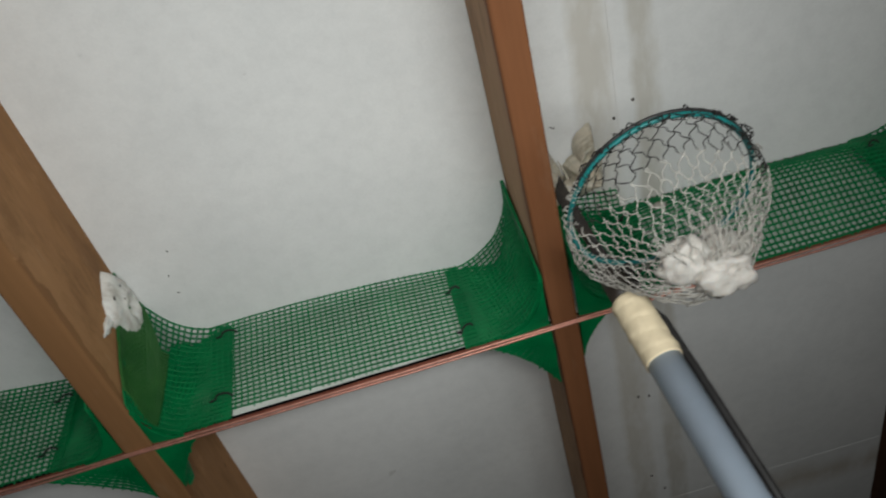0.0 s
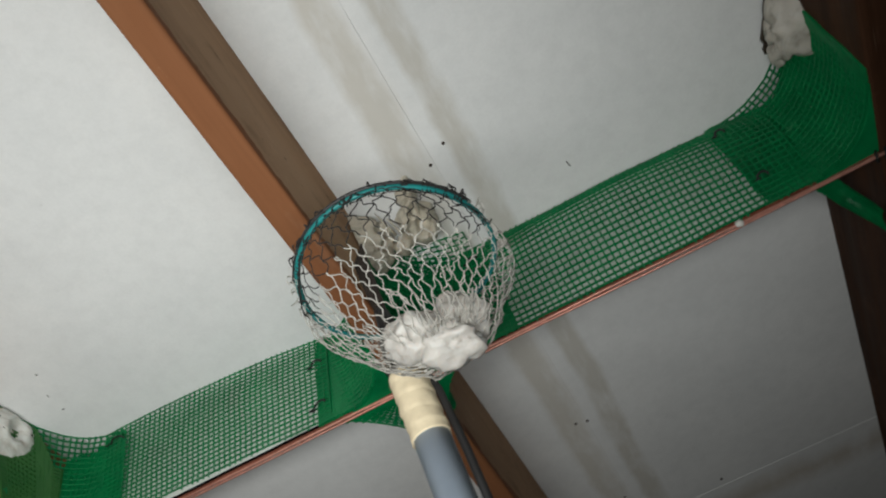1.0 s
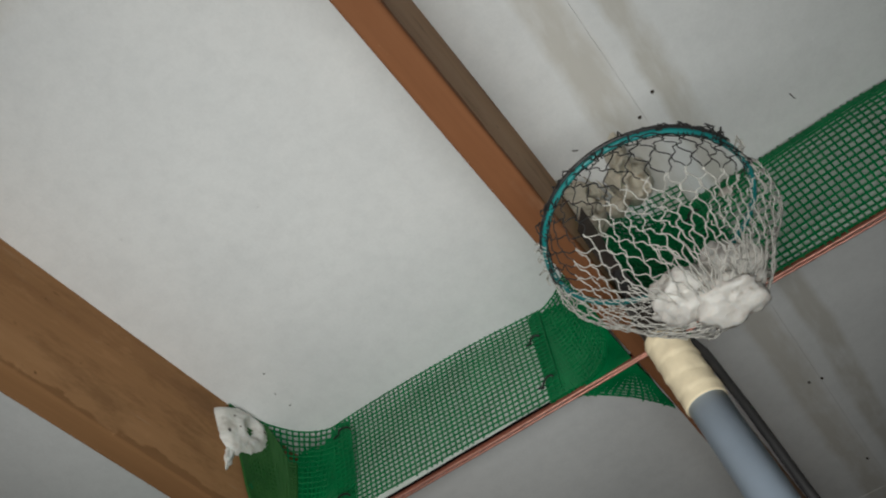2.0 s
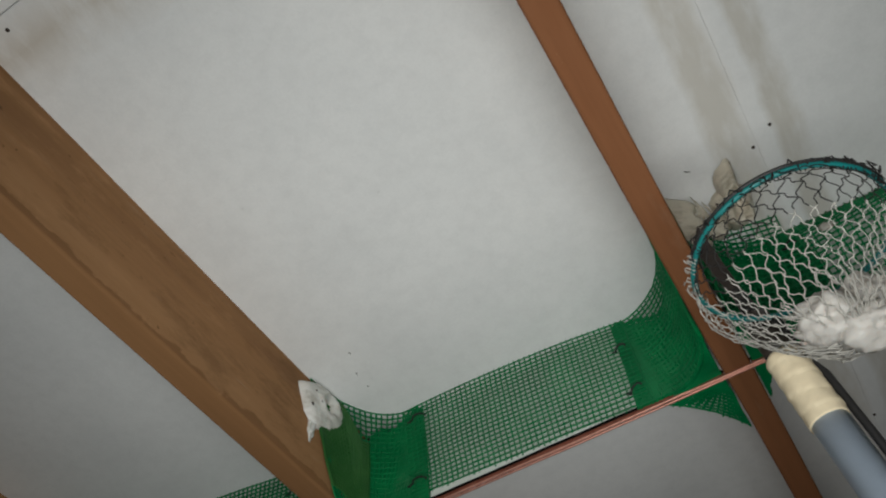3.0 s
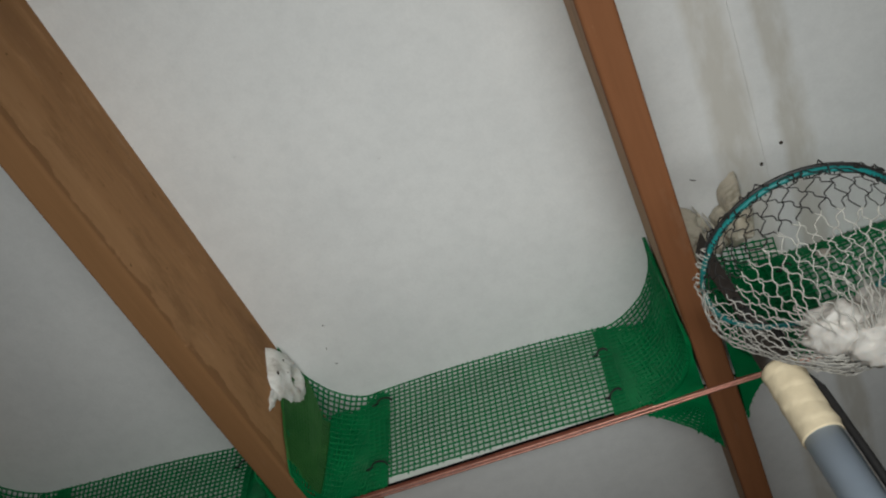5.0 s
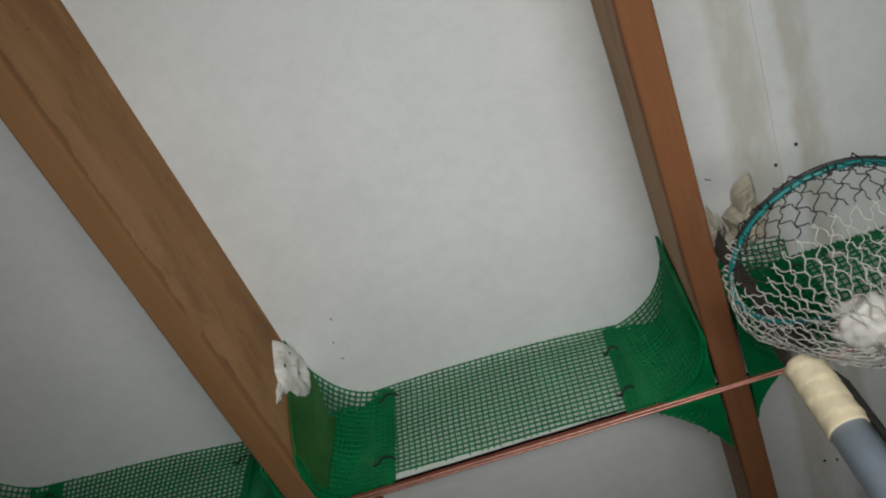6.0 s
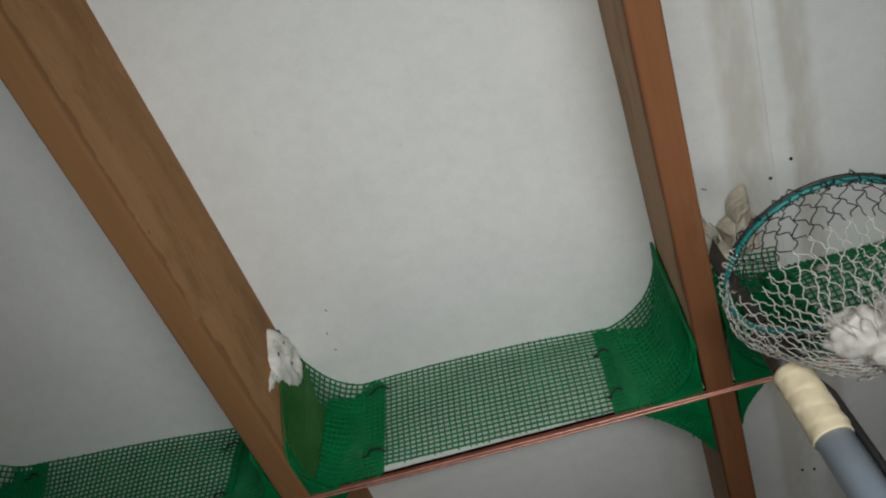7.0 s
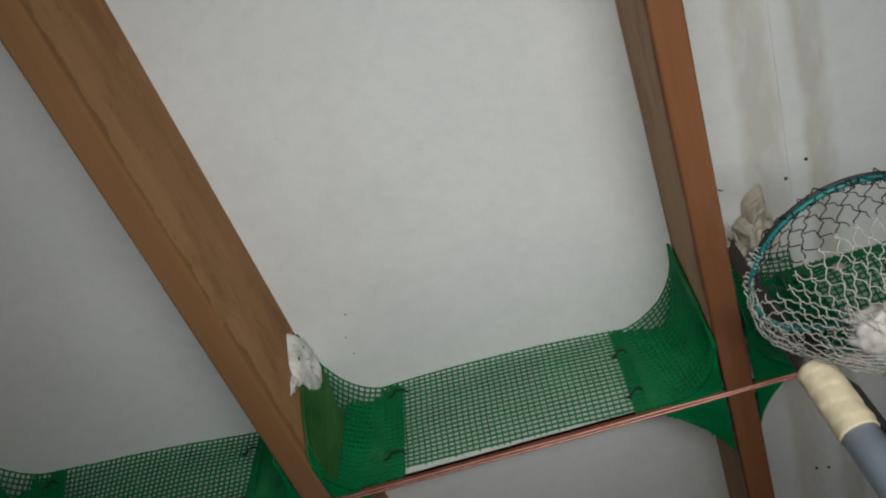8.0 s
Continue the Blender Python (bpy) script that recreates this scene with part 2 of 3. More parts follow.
def tube(bm, points, radius, sides=6, caps=True, flat=1.0):
    """A tube through points; radius is a number or one per point."""
    pts = [Vector(p) for p in points]
    rad = radius if isinstance(radius, (list, tuple)) else [radius] * len(pts)
    rings, side = [], None
    for i, p in enumerate(pts):
        d = (pts[min(i + 1, len(pts) - 1)] - pts[max(i - 1, 0)]).normalized()
        if side is None:
            side = d.orthogonal().normalized()
        side = (side - d * side.dot(d)).normalized()
        up = d.cross(side)
        rings.append([bm.verts.new(p + rad[i] * (side * math.cos(a) + flat * up * math.sin(a)))
                      for a in (2 * math.pi * k / sides for k in range(sides))])
    for a, b in zip(rings, rings[1:]):
        for k in range(sides):
            bm.faces.new((a[k], a[(k + 1) % sides], b[(k + 1) % sides], b[k]))
    if caps:
        bm.faces.new(rings[0][::-1])
        bm.faces.new(rings[-1])
    return bm


def uprights(bm, surface, nu, nv, width, fray=0.0, seed=0):
    rng = random.Random(seed)
    n = max(4, nv // 2)
    for i in range(nu + 1):
        top, bottom = 1.0 + fray * rng.uniform(0.1, 1.0) / nv, -fray * rng.uniform(0.1, 1.0) / nv
        tube(bm, [surface(i / nu, bottom + (top - bottom) * k / n) for k in range(n + 1)], width / 2, 4, False)
    return bm


def runners(bm, surface, nu, nv, width):
    n = max(4, nu // 2)
    for j in range(nv + 1):
        tube(bm, [surface(k / n, j / nv) for k in range(n + 1)], width / 2, 4, False)
    return bm


def net(bm, surface, nu, nv, width, fray=0.0, seed=0):
    """Square plastic netting laid over surface(u, v), with nu by nv openings; fray lets the cut ends stick out."""
    return runners(uprights(bm, surface, nu, nv, width, fray, seed), surface, nu, nv, width)


def wobble(p, scale, amount):
    return noise.noise_vector(Vector(p) * scale) * amount


# ---- structure ----
bm = bmesh.new()
joints_x, joints_y = (-1.7, -1.124, 0.096, 1.316, 1.7), (-1.6, -0.449, 0.414, 1.6)
for x0, x1 in zip(joints_x, joints_x[1:]):
    for y0, y1 in zip(joints_y, joints_y[1:]):
        box(bm, (x0 + 0.00007, y0 + 0.0005, ZC), (x1 - 0.00007, y1 - 0.0005, ZC + 0.009), 0.00015)
box(bm, (-1.8, -1.7, ZC + 0.0088), (1.8, 1.7, ZC + 0.06))
thing("ceiling", "white painted ceiling sheets with filled joints and brown water marks", "ceiling", bm, CEILING, kind="structure")
thing("floor", "bare grey concrete floor", "floor", box(bmesh.new(), (-1.8, -1.7, -0.1), (1.8, 1.7, 0)), CONCRETE, kind="structure")
for side, lo, hi in (("north", (-1.8, 1.6, 0), (1.8, 1.7, ZC)), ("south", (-1.8, -1.7, 0), (1.8, -1.6, ZC)),
                     ("east", (1.7, -1.6, 0), (1.8, 1.6, ZC)), ("west", (-1.8, -1.6, 0), (-1.7, 1.6, ZC))):
    thing("wall_" + side, "plain grey plastered wall", "wall", box(bmesh.new(), lo, hi), PLASTER, kind="structure")


# ---- hanging planks ----
def plank(x0, x1, mat, label, seed):
    bm = bmesh.new()
    n, e = 90, 0.0024
    prof = [(x0, e), (x0 + e * 0.13, e * 0.5), (x0 + e * 0.5, e * 0.13), (x0 + e, 0), ((x0 + x1) / 2, -0.0001), (x1 - e, 0), (x1 - e * 0.5, e * 0.13), (x1 - e * 0.13, e * 0.5), (x1, e),
            (x1, D * 0.5), (x1, D), (x0, D), (x0, D * 0.5)]
    rings = []
    for i in range(n + 1):
        y = -1.6 + 3.2 * i / n
        w = wobble((seed, y, 0), 2.5, 0.0016)
        rings.append([bm.verts.new((x + (w.x if z < D else w.x * 0.3) + wobble((x * 50 + seed, y * 14, z * 20), 1.0, 0.0003).x, y,
                                    ZB + z + (0.0 if z >= D else w.z * 0.6))) for x, z in prof])
    k = len(prof)
    for a, b in zip(rings, rings[1:]):
        for j in range(k):
            bm.faces.new((a[j], b[j], b[(j + 1) % k], a[(j + 1) % k]))
    bm.faces.new(rings[0])
    bm.faces.new(rings[-1][::-1])
    bmesh.ops.recalc_face_normals(bm, faces=bm.faces[:])
    return thing("hanging_plank", label, "plank", bm, mat, "planks under the ceiling")


PLANKS = [(-0.66, -0.638), (-0.33, -0.308), (0.0014, 0.0210), (0.364, 0.386)]
plank(*PLANKS[0], WOOD_DULL, "brown wooden plank hanging edge-on under the ceiling", 3)
plank(*PLANKS[1], WOOD_DULL, "brown wooden plank on edge with a white nest on its face", 11)
plank(*PLANKS[2], WOOD, "reddish wooden plank on edge crossed by green netting", 23)
plank(*PLANKS[3], WOOD_DARK, "dark-stained scuffed wooden plank on edge under the ceiling", 31)


# ---- cross boards between the planks ----
for (a0, a1), (b0, b1) in zip(PLANKS, PLANKS[1:]):
    board = thing("cross_board", "thin white board on edge between two planks, backing green netting", "board", group="cross boards",
                  at=(0, 0, 0))
    part("panel", box(bmesh.new(), (a1, 0.0, ZB + 0.0048), (b0, 0.0045, ZC), 0.0004), BOARD, board)
    part("batten", box(bmesh.new(), (a1 + 0.0005, 0.0001, ZB + 0.0002), (b0 - 0.0005, 0.0026, ZB + 0.0046), 0.0006), BATTEN, board, "reddish wooden lower edge")
    # black tube laid along the lower edge as the shade of the gap there
    cord = [(a1 + (b0 - a1) * k / 40, -0.0010 + wobble((k * 0.2, a1, 0), 1.0, 0.0005).y, ZB + 0.0036 + wobble((k * 0.2, a1, 5), 1.0, 0.0006).z) for k in range(41)]
    part("edge_cord", tube(bmesh.new(), cord, 0.0012, 6), GAP_BLACK, board, "thin black tube standing in for the shaded gap along the lower edge", True)

# ---- copper wire under the planks ----
wire = thing("copper_wire", "twin bare copper wire strung under the planks", "wire")
for k, (dy, dz) in enumerate(((-0.0011, -0.0012), (0.0010, -0.0018))):
    pts = []
    for i in range(241):
        x = -0.9 + 1.34 * i / 240
        w = wobble((x * 9, k * 7.0, 1.3), 1.0, 0.0012)
        near = min(abs(x - (p0 + p1) / 2) for p0, p1 in PLANKS)
        sag = 0.0012 * min(1.0, near / 0.12)
        pts.append((x, dy * (0.5 + min(1, near / 0.05) * 0.6) + w.y, ZB + dz + w.z * 0.5 - sag * 0.6))
    part("strand", tube(bmesh.new(), pts, 0.00095, 8), COPPER, wire, smooth=True)


# ---- green netting ----
PITCH = 0.0048


def bay_net(x0, x1, low_left, low_right, top_left, top_right, belly, seed, high=0.8, strand=0.0013, arch=0.0):
    def surface(u, v):
        x = x0 + (x1 - x0) * u
        lo = low_left + (low_right - low_left) * u
        z = lo + (D - 0.001 - lo) * v
        y = -0.004 - (top_left + (top_right - top_left) * u) * max(0, v) ** 1.6 - belly * math.sin(math.pi * min(1, max(0, v)) ** high) * (0.6 + 0.4 * math.sin(math.pi * u))
        y -= arch * math.sin(math.pi * min(1, max(0, u))) * max(0, v)
        return Vector((x, y, ZB + z)) + wobble((x * 14 + seed, v * 3, 0), 1.0, 0.0012)
    strip = thing("net_strip", "strip of green plastic netting along the white cross board", "netting", group="netting strips")
    nu, nv = round((x1 - x0) / PITCH), round(D / 0.0046)
    part("upright_mesh", uprights(bmesh.new(), surface, nu, nv, strand, 0.7, seed), GREEN, strip)["kind"] = "stuff"
    part("running_mesh", runners(bmesh.new(), surface, nu, nv, strand), GREEN, strip)["kind"] = "stuff"
    return strip


bay_net(-0.60, -0.378, 0.004, 0.003, 0.028, 0.004, 0.002, 1, strand=0.0016, arch=0.002)
bay_net(-0.262, -0.054, 0.010, 0.004, 0.013, 0.002, 0.002, 2, strand=0.0014, arch=0.004)
bay_net(0.074, 0.322, 0.001, 0.001, 0.012, 0.007, 0.021, 3, 1.5, 0.0017)


def bow(dip, at=0.42, low=0.0):
    """Upper border of a doubled layer along the corner: it sags by dip between the ties and the plank."""
    return lambda u: 0.985 - dip * math.exp(-((u - at) / 0.27) ** 2) - low * max(0.0, -u)


def notch(u):
    """Upper border with a deep notch, where two pieces of netting meet."""
    return 0.97 - 0.16 * math.exp(-((u - 0.25) / 0.2) ** 2) - 0.36 * max(0.0, 1 - abs(u - 0.52) / 0.17)


def corner_net(cx, cy, sx, sy, a, b, foot, label, seed, top=D - 0.001, upper=bow(0.24), lift=0.0, thin_from=1.0, lean=0.0, low=0.003):
    """Netting bent round an inside corner at (cx, cy); a along the board, b along the plank; sx, sy point into the bay.
    upper is the border of the doubled part, lift raises its lower border at the plank, past thin_from it is soiled netting."""
    def layer(shrink, border, off, start, end, shear=0.0):
        def surface(u, v):
            u2 = start + u * (end - start)
            flat = min(1, max(0, u2))
            v0 = lift * min(1.0, max(0.0, (flat - 0.35) / 0.5)) ** 2 if border else 0.0
            v1 = border(u2) if border else 1.0
            w = low + (top - low) * max(-0.02, v0 + (v1 - v0) * v)
            k = (foot + (1 - foot) * (max(0.0, w) / top) ** 0.85) * shrink
            u2 += shear * (v - 0.5) * math.sin(math.pi * min(1, max(0, u)))
            t = min(1, max(0, u2)) * math.pi / 2
            ex, ey = a * k * (1 - math.sin(t)), b * k * (1 - math.cos(t))
            if u2 < 0:
                ex += a * (1.08 - k) * -u2 / 0.5
            if u2 > 1:
                ey += b * 0.12 * (u2 - 1) / 0.5
            ey += lean * (max(0.0, w) / D) ** 1.6 * math.cos(t)
            p = Vector((cx + sx * (ex + 0.0016 + off), cy + sy * (ey + 0.0036 + off), ZB + w))
            return p + wobble((p.x * 30 + seed, p.y * 30, p.z * 30 + off * 900), 1.0, 0.0011) + wobble((p.x * 110, p.y * 110 + off * 5000, p.z * 60 + seed), 1.0, 0.0007)
        return surface
    run = 0.8 * (a + b)
    corner = thing("corner_net", label, "netting", group="netting corners")

    def sheet(name, surface, length, pitch, rows, width, fray, k, words="", mat=GREEN):
        part(name, net(bmesh.new(), surface, max(4, round(length / pitch)), rows, width, fray, seed + k), mat, corner, words)["kind"] = "stuff"
    sheet("outer_layer", layer(1.0, None, 0.0, -0.22, 1.22), run * 1.2, PITCH, 20, 0.0015, 0.6, 0)
    end = min(1.5, thin_from + 0.5) if thin_from >= 1.0 else thin_from
    sheet("middle_layer", layer(0.95, upper, -0.0004, -0.5, end, 0.10), run * (end + 0.3), 0.0040, 20, 0.0023, 0.9, 1)
    sheet("inner_layer", layer(0.88, upper, -0.0010, -0.5, end - 0.02, -0.22), run * (end + 0.3), 0.0043, 22, 0.0025, 0.7, 2)

    if thin_from < 1.0:
        sheet("soiled_layer", layer(1.0, upper, 0.0010, thin_from - 0.06, 1.2, 0.05), run * (1.2 - thin_from), 0.0038, 22, 0.0027, 0.7, 4, "olive soiled netting against the plank", GREEN_SOILED)

    def flap(u, v):
        t = u * math.pi / 2
        k = foot * 1.02 * v
        return Vector((cx + sx * (a * k * (1 - math.sin(t)) + 0.001), cy + sy * (b * k * (1 - math.cos(t)) + 0.001), ZB + 0.0006 + 0.002 * (1 - v)))
    if low < 0.01:
        part("lower_flap", net(bmesh.new(), flap, 24, 12, 0.0017, 0.0, seed + 3), GREEN, corner, "folded-in lower edge")["kind"] = "stuff"
    return corner


dense_label = "doubled green plastic netting bent round a plank corner"
corner_net(0.0, 0.0, -1, -1, 0.058, 0.067, 0.62, dense_label, 10)
corner_net(0.022, 0.0, 1, -1, 0.068, 0.078, 0.62, "doubled green netting round a corner beneath a beige nest", 20, upper=bow(0.20, 0.45), lift=0.33, lean=0.012)
corner_net(-0.308, 0.0, 1, -1, 0.056, 0.086, 0.42, "doubled green netting round a corner beneath a white nest", 30, upper=notch, lift=0.10, thin_from=0.54, lean=0.012)
corner_net(-0.33, 0.0, -1, -1, 0.050, 0.075, 0.55, dense_label, 40)
corner_net(-0.638, 0.0, 1, -1, 0.062, 0.085, 0.55, dense_label, 50, lean=0.026)
corner_net(0.364, 0.0, -1, -1, 0.070, 0.085, 0.62, "doubled green netting against the dark plank beneath a grey nest", 60, upper=bow(0.16, 0.4), lean=0.010)


def far_flap(cx, sx, a, b, seed):
    """Two layers of netting stretched flat across a corner behind the board, at the planks' lower edge."""
    flap_thing = thing("corner_flap", "frayed green netting stretched flat across the corner behind the board", "netting", group="netting flaps")
    for name, turn, lift, width in (("lower_layer", 0.0, 0.0, 0.0016), ("upper_layer", 0.05, 0.003, 0.0015)):
        def surface(u, v):
            u = min(1.0, max(0.0, u + turn * (0.5 - abs(u - 0.5))))
            p = Vector((cx + sx * (0.0005 + v * a * (1 - u) ** 1.25), 0.004 + v * b * u ** 1.25, ZB + 0.0012 + lift + 0.003 * v))
            return p + wobble(p * 45 + Vector((seed, 0, 0)), 1.0, 0.0012)
        part(name, net(bmesh.new(), surface, 15, 11, width, 0.9, seed), GREEN, flap_thing)["kind"] = "stuff"


far_flap(0.0, -1, 0.054, 0.060, 70)
far_flap(0.022, 1, 0.024, 0.034, 80)
far_flap(-0.33, -1, 0.078, 0.056, 90)
far_flap(-0.308, 1, 0.034, 0.052, 100)


for face, sx, y1, width in ((0.0215, 1, 0.048, 0.020), (-0.3075, 1, 0.062, 0.026)):
    def strip_on_face(u, v):
        p = Vector((face + sx * (0.0012 + 0.002 * math.sin(math.pi * v)), 0.010 + (y1 - 0.010) * u, ZB + 0.004 + (0.012 + width * v) * (1 - 0.55 * u)))
        return p + wobble(p * 60, 1.0, 0.0012)
    thing("net_offcut", "narrow offcut of green netting clinging to the plank's side", "netting", net(bmesh.new(), strip_on_face, 12, 6, 0.0017, 0.8, 9), GREEN, "netting offcuts")


def scrap(u, v):
    p = Vector((0.040 + 0.048 * u, -0.044 + 0.009 * u + 0.030 * v, ZC - 0.0015 - 0.006 * v))
    return p + wobble(p * 40, 1.0, 0.001)


thing("net_scrap", "loose single layer of green netting flat under the ceiling", "netting", net(bmesh.new(), scrap, 10, 7, 0.0013, 0.6, 5), GREEN)


def tail(u, v):
    near, far = Vector((0.3155 + 0.0465 * u, 0.001 + 0.074 * u, 0.002)), Vector((0.3300 + 0.0330 * u, 0.001 + 0.058 * u, 0.004))
    p = near.lerp(far, v) + UP + Vector((0, 0, 0.004 * math.sin(math.pi * v) + 0.006 * u))
    return p + wobble(p * 50, 1.0, 0.0008)


thing("net_tail", "folded green netting tail under the dark plank", "netting", net(net(bmesh.new(), tail, 24, 6, 0.0022, 0.1, 6), tail, 31, 8, 0.0018, 0.0, 7), GREEN)


# ---- black wire ties ----
def tie(x, y, z, lean, half=0.0055, tail=0.004):
    pts = []
    for k in range(15):
        a = math.pi * (-0.04 + 1.08 * k / 14)
        pts.append((x + 0.82 * half * math.cos(a), y - 0.0024 * math.sin(a), ZB + z + 0.0020 * math.sin(a) + lean * math.cos(a)))
    pts.append((x - half - tail * 0.5, y - 0.002, ZB + z - 0.0030))
    pts.append((x - half + tail * 0.3, y - 0.003, ZB + z - 0.0042))
    thing("wire_tie", "short black wire loop tying two nettings together", "wire tie", tube(bmesh.new(), pts, 0.0008, 6), TIE, "wire ties", smooth=True)


for x, y, z, lean, half in ((-0.0611, -0.0105, 0.0590, 0.001, 0.005), (-0.060, -0.0095, 0.0135, 0.0025, 0.0055), (0.0858, -0.024, 0.068, 0.001, 0.005), (0.0763, -0.014, 0.011, 0.002, 0.006),
                            (0.2875, -0.027, 0.064, 0.0, 0.0045), (0.289, -0.021, 0.0075, 0.0, 0.0045), (-0.2435, -0.0215, 0.0748, -0.001, 0.0078), (-0.2472, -0.0150, 0.0125, -0.001, 0.0078),
                            (-0.383, -0.0125, 0.067, 0.001, 0.006), (-0.384, -0.0105, 0.014, 0.001, 0.006), (-0.574, -0.030, 0.078, 0.0, 0.005), (-0.574, -0.016, 0.025, 0.0, 0.005)):
    tie(x, y, z, lean, half)


for k in range(2):
    pts = [(0.359 + 0.006 * k + 0.0012 * math.sin(a * 0.9), -0.0002 + 0.0038 * math.cos(a * 0.9), ZB - 0.0018 + 0.0030 * math.sin(a * 0.9) - 0.0004 * k) for a in range(9)]
    thing("wire_tie", "short black wire loop binding the copper wire at the dark plank", "wire tie", tube(bmesh.new(), pts, 0.0009, 6), TIE, "wire ties", smooth=True)


# ---- nests ----
def lump(centre, size, seed, rough=0.28, hollow=None, cuts=4):
    """A crumpled nest lump; hollow dents it from a direction."""
    bm = bmesh.new()
    bmesh.ops.create_icosphere(bm, subdivisions=cuts, radius=1)
    for v in bm.verts:
        n = v.co.normalized()
        f = 1 + rough * noise.noise(n * 1.6 + Vector((seed, 0, 0))) + rough * 0.55 * noise.noise(n * 4.5 + Vector((0, seed, 0))) \
            + rough * 0.25 * noise.noise(n * 11 + Vector((0, 0, seed)))
        if hollow:
            for h, deep, wide in hollow:
                d = (n - Vector(h).normalized()).length
                f -= deep * math.exp(-(d / wide) ** 2)
        v.co = Vector([c + s * k * f for c, s, k in zip(centre, size, n)])
    return bm


def join(bm, other):
    me = bpy.data.meshes.new("piece")
    other.to_mesh(me)
    other.free()
    bm.from_mesh(me)
    bpy.data.meshes.remove(me)
    return bm


def plate_nest(face, corners, thick, seed, straight=0.65):
    """A crusty patch with a rounded three-cornered outline on the plank face x = face; corners are (y, z)."""
    cy, cz = sum(c[0] for c in corners) / 3, sum(c[1] for c in corners) / 3
    size = sum(math.hypot(c[0] - cy, c[1] - cz) for c in corners) / 3 * 0.72

    def reach(a):
        best = 1.0
        for (y0, z0), (y1, z1) in zip(corners, corners[1:] + corners[:1]):
            dy, dz, ey, ez = math.cos(a), math.sin(a), y1 - y0, z1 - z0
            den = dy * ez - dz * ey
            if abs(den) > 1e-9:
                t = ((y0 - cy) * ez - (z0 - cz) * ey) / den
                if 0 < t < best:
                    best = t
        return straight * best + (1 - straight) * size
    bm = bmesh.new()
    bmesh.ops.create_icosphere(bm, subdivisions=4, radius=1)
    dents = [(0.05, 0.0, 0.8, 0.30), (-0.45, 0.35, 0.35, 0.12), (-0.5, -0.2, 0.35, 0.11), (0.55, 0.2, 0.4, 0.13), (0.1, -0.5, 0.25, 0.1)]
    for v in bm.verts:
        n = v.co.normalized()
        r = math.hypot(n.y, n.z)
        f = 1 + 0.12 * noise.noise(n * 2.2 + Vector((seed, 0, 0))) + 0.06 * noise.noise(n * 7 + Vector((0, seed, 0)))
        h = thick * max(n.x, -0.1) * f
        for dy, dz, deep, wide in dents:
            h -= thick * deep * math.exp(-((n.y - dy) ** 2 + (n.z - dz) ** 2) / wide ** 2) * (1 if n.x > 0 else 0)
        a = math.atan2(n.z, n.y)
        v.co = Vector((face + h, cy + reach(a) * n.y / max(r, 1e-6) * r * f if r else cy, ZB + cz + (reach(a) * n.z * f if r else 0)))
    bmesh.ops.recalc_face_normals(bm, faces=bm.faces[:])
    return bm


def shell_nest(origin, along_u, along_v, outward, outline, thick, seed, hollow=(0.1, 0.0), rim=0.66, film=0.12, crumple=1.0, ridge=1.0):
    """A crusty half-cup: outline (u, v) on its support, a thick uneven rim round a shallow hollow, thinning to a film at its border."""
    bm = bmesh.new()
    o, eu, ev, n = Vector(origin), Vector(along_u), Vector(along_v), Vector(outward)
    cu, cv = sum(p[0] for p in outline) / len(outline), sum(p[1] for p in outline) / len(outline)
    edge = sorted((math.atan2(v - cv, u - cu), math.hypot(u - cu, v - cv)) for u, v in outline)
    edge = [(edge[-1][0] - 2 * math.pi, edge[-1][1])] + edge + [(edge[0][0] + 2 * math.pi, edge[0][1])]

    def reach(a):
        for (a0, r0), (a1, r1) in zip(edge, edge[1:]):
            if a0 <= a <= a1:
                k = (a - a0) / max(1e-6, a1 - a0)
                return r0 + (r1 - r0) * (0.6 * k + 0.4 * k * k * (3 - 2 * k))
    turns, rings, size = 72, 18, sum(r for a, r in edge) / len(edge)
    rows = []
    for j in range(rings + 1):
        row = []
        for i in range(turns):
            a = -math.pi + 2 * math.pi * i / turns
            r = (j / rings) ** 0.9
            d = reach(a) * r * (1 + crumple * (0.10 * noise.noise(Vector((math.cos(a) * 4, math.sin(a) * 4, seed))) + 0.05 * noise.noise(Vector((math.cos(a) * 13, math.sin(a) * 13, seed)))) * r)
            u, v = cu + d * math.cos(a), cv + d * math.sin(a)
            q = math.hypot((u - cu) / size - hollow[0], (v - cv) / size - hollow[1])
            h = film + ridge * math.exp(-((r - rim) / 0.24) ** 2) * (0.75 + 0.45 * noise.noise(Vector((math.cos(a) * 1.7, math.sin(a) * 1.7, seed + 4)))) + 0.45 * math.exp(-(r / 0.6) ** 2)
            h += 0.25 * math.exp(-((q - 0.42) / 0.16) ** 2) - 0.72 * math.exp(-(q / 0.28) ** 2)
            h = max(0.7 * film, h) * min(1.0, (1 - r) / 0.16 + 0.02) ** 0.6
            f = noise.noise(Vector((u * 260, v * 260, seed))) * 0.16 * crumple + noise.noise(Vector((u * 620, v * 620, seed + 2))) * 0.07 * crumple
            row.append(bm.verts.new(o + eu * u + ev * v + n * (thick * h * (1 + f) - 0.0006)))
            if j == 0:
                row = row * turns
                break
        rows.append(row)
    for a, b in zip(rows, rows[1:]):
        for i in range(turns):
            k = (i + 1) % turns
            quad = [a[i], b[i], b[k], a[k]]
            bm.faces.new(quad if a[i] != a[k] else quad[:3])
    bmesh.ops.recalc_face_normals(bm, faces=bm.faces[:])
    return bm


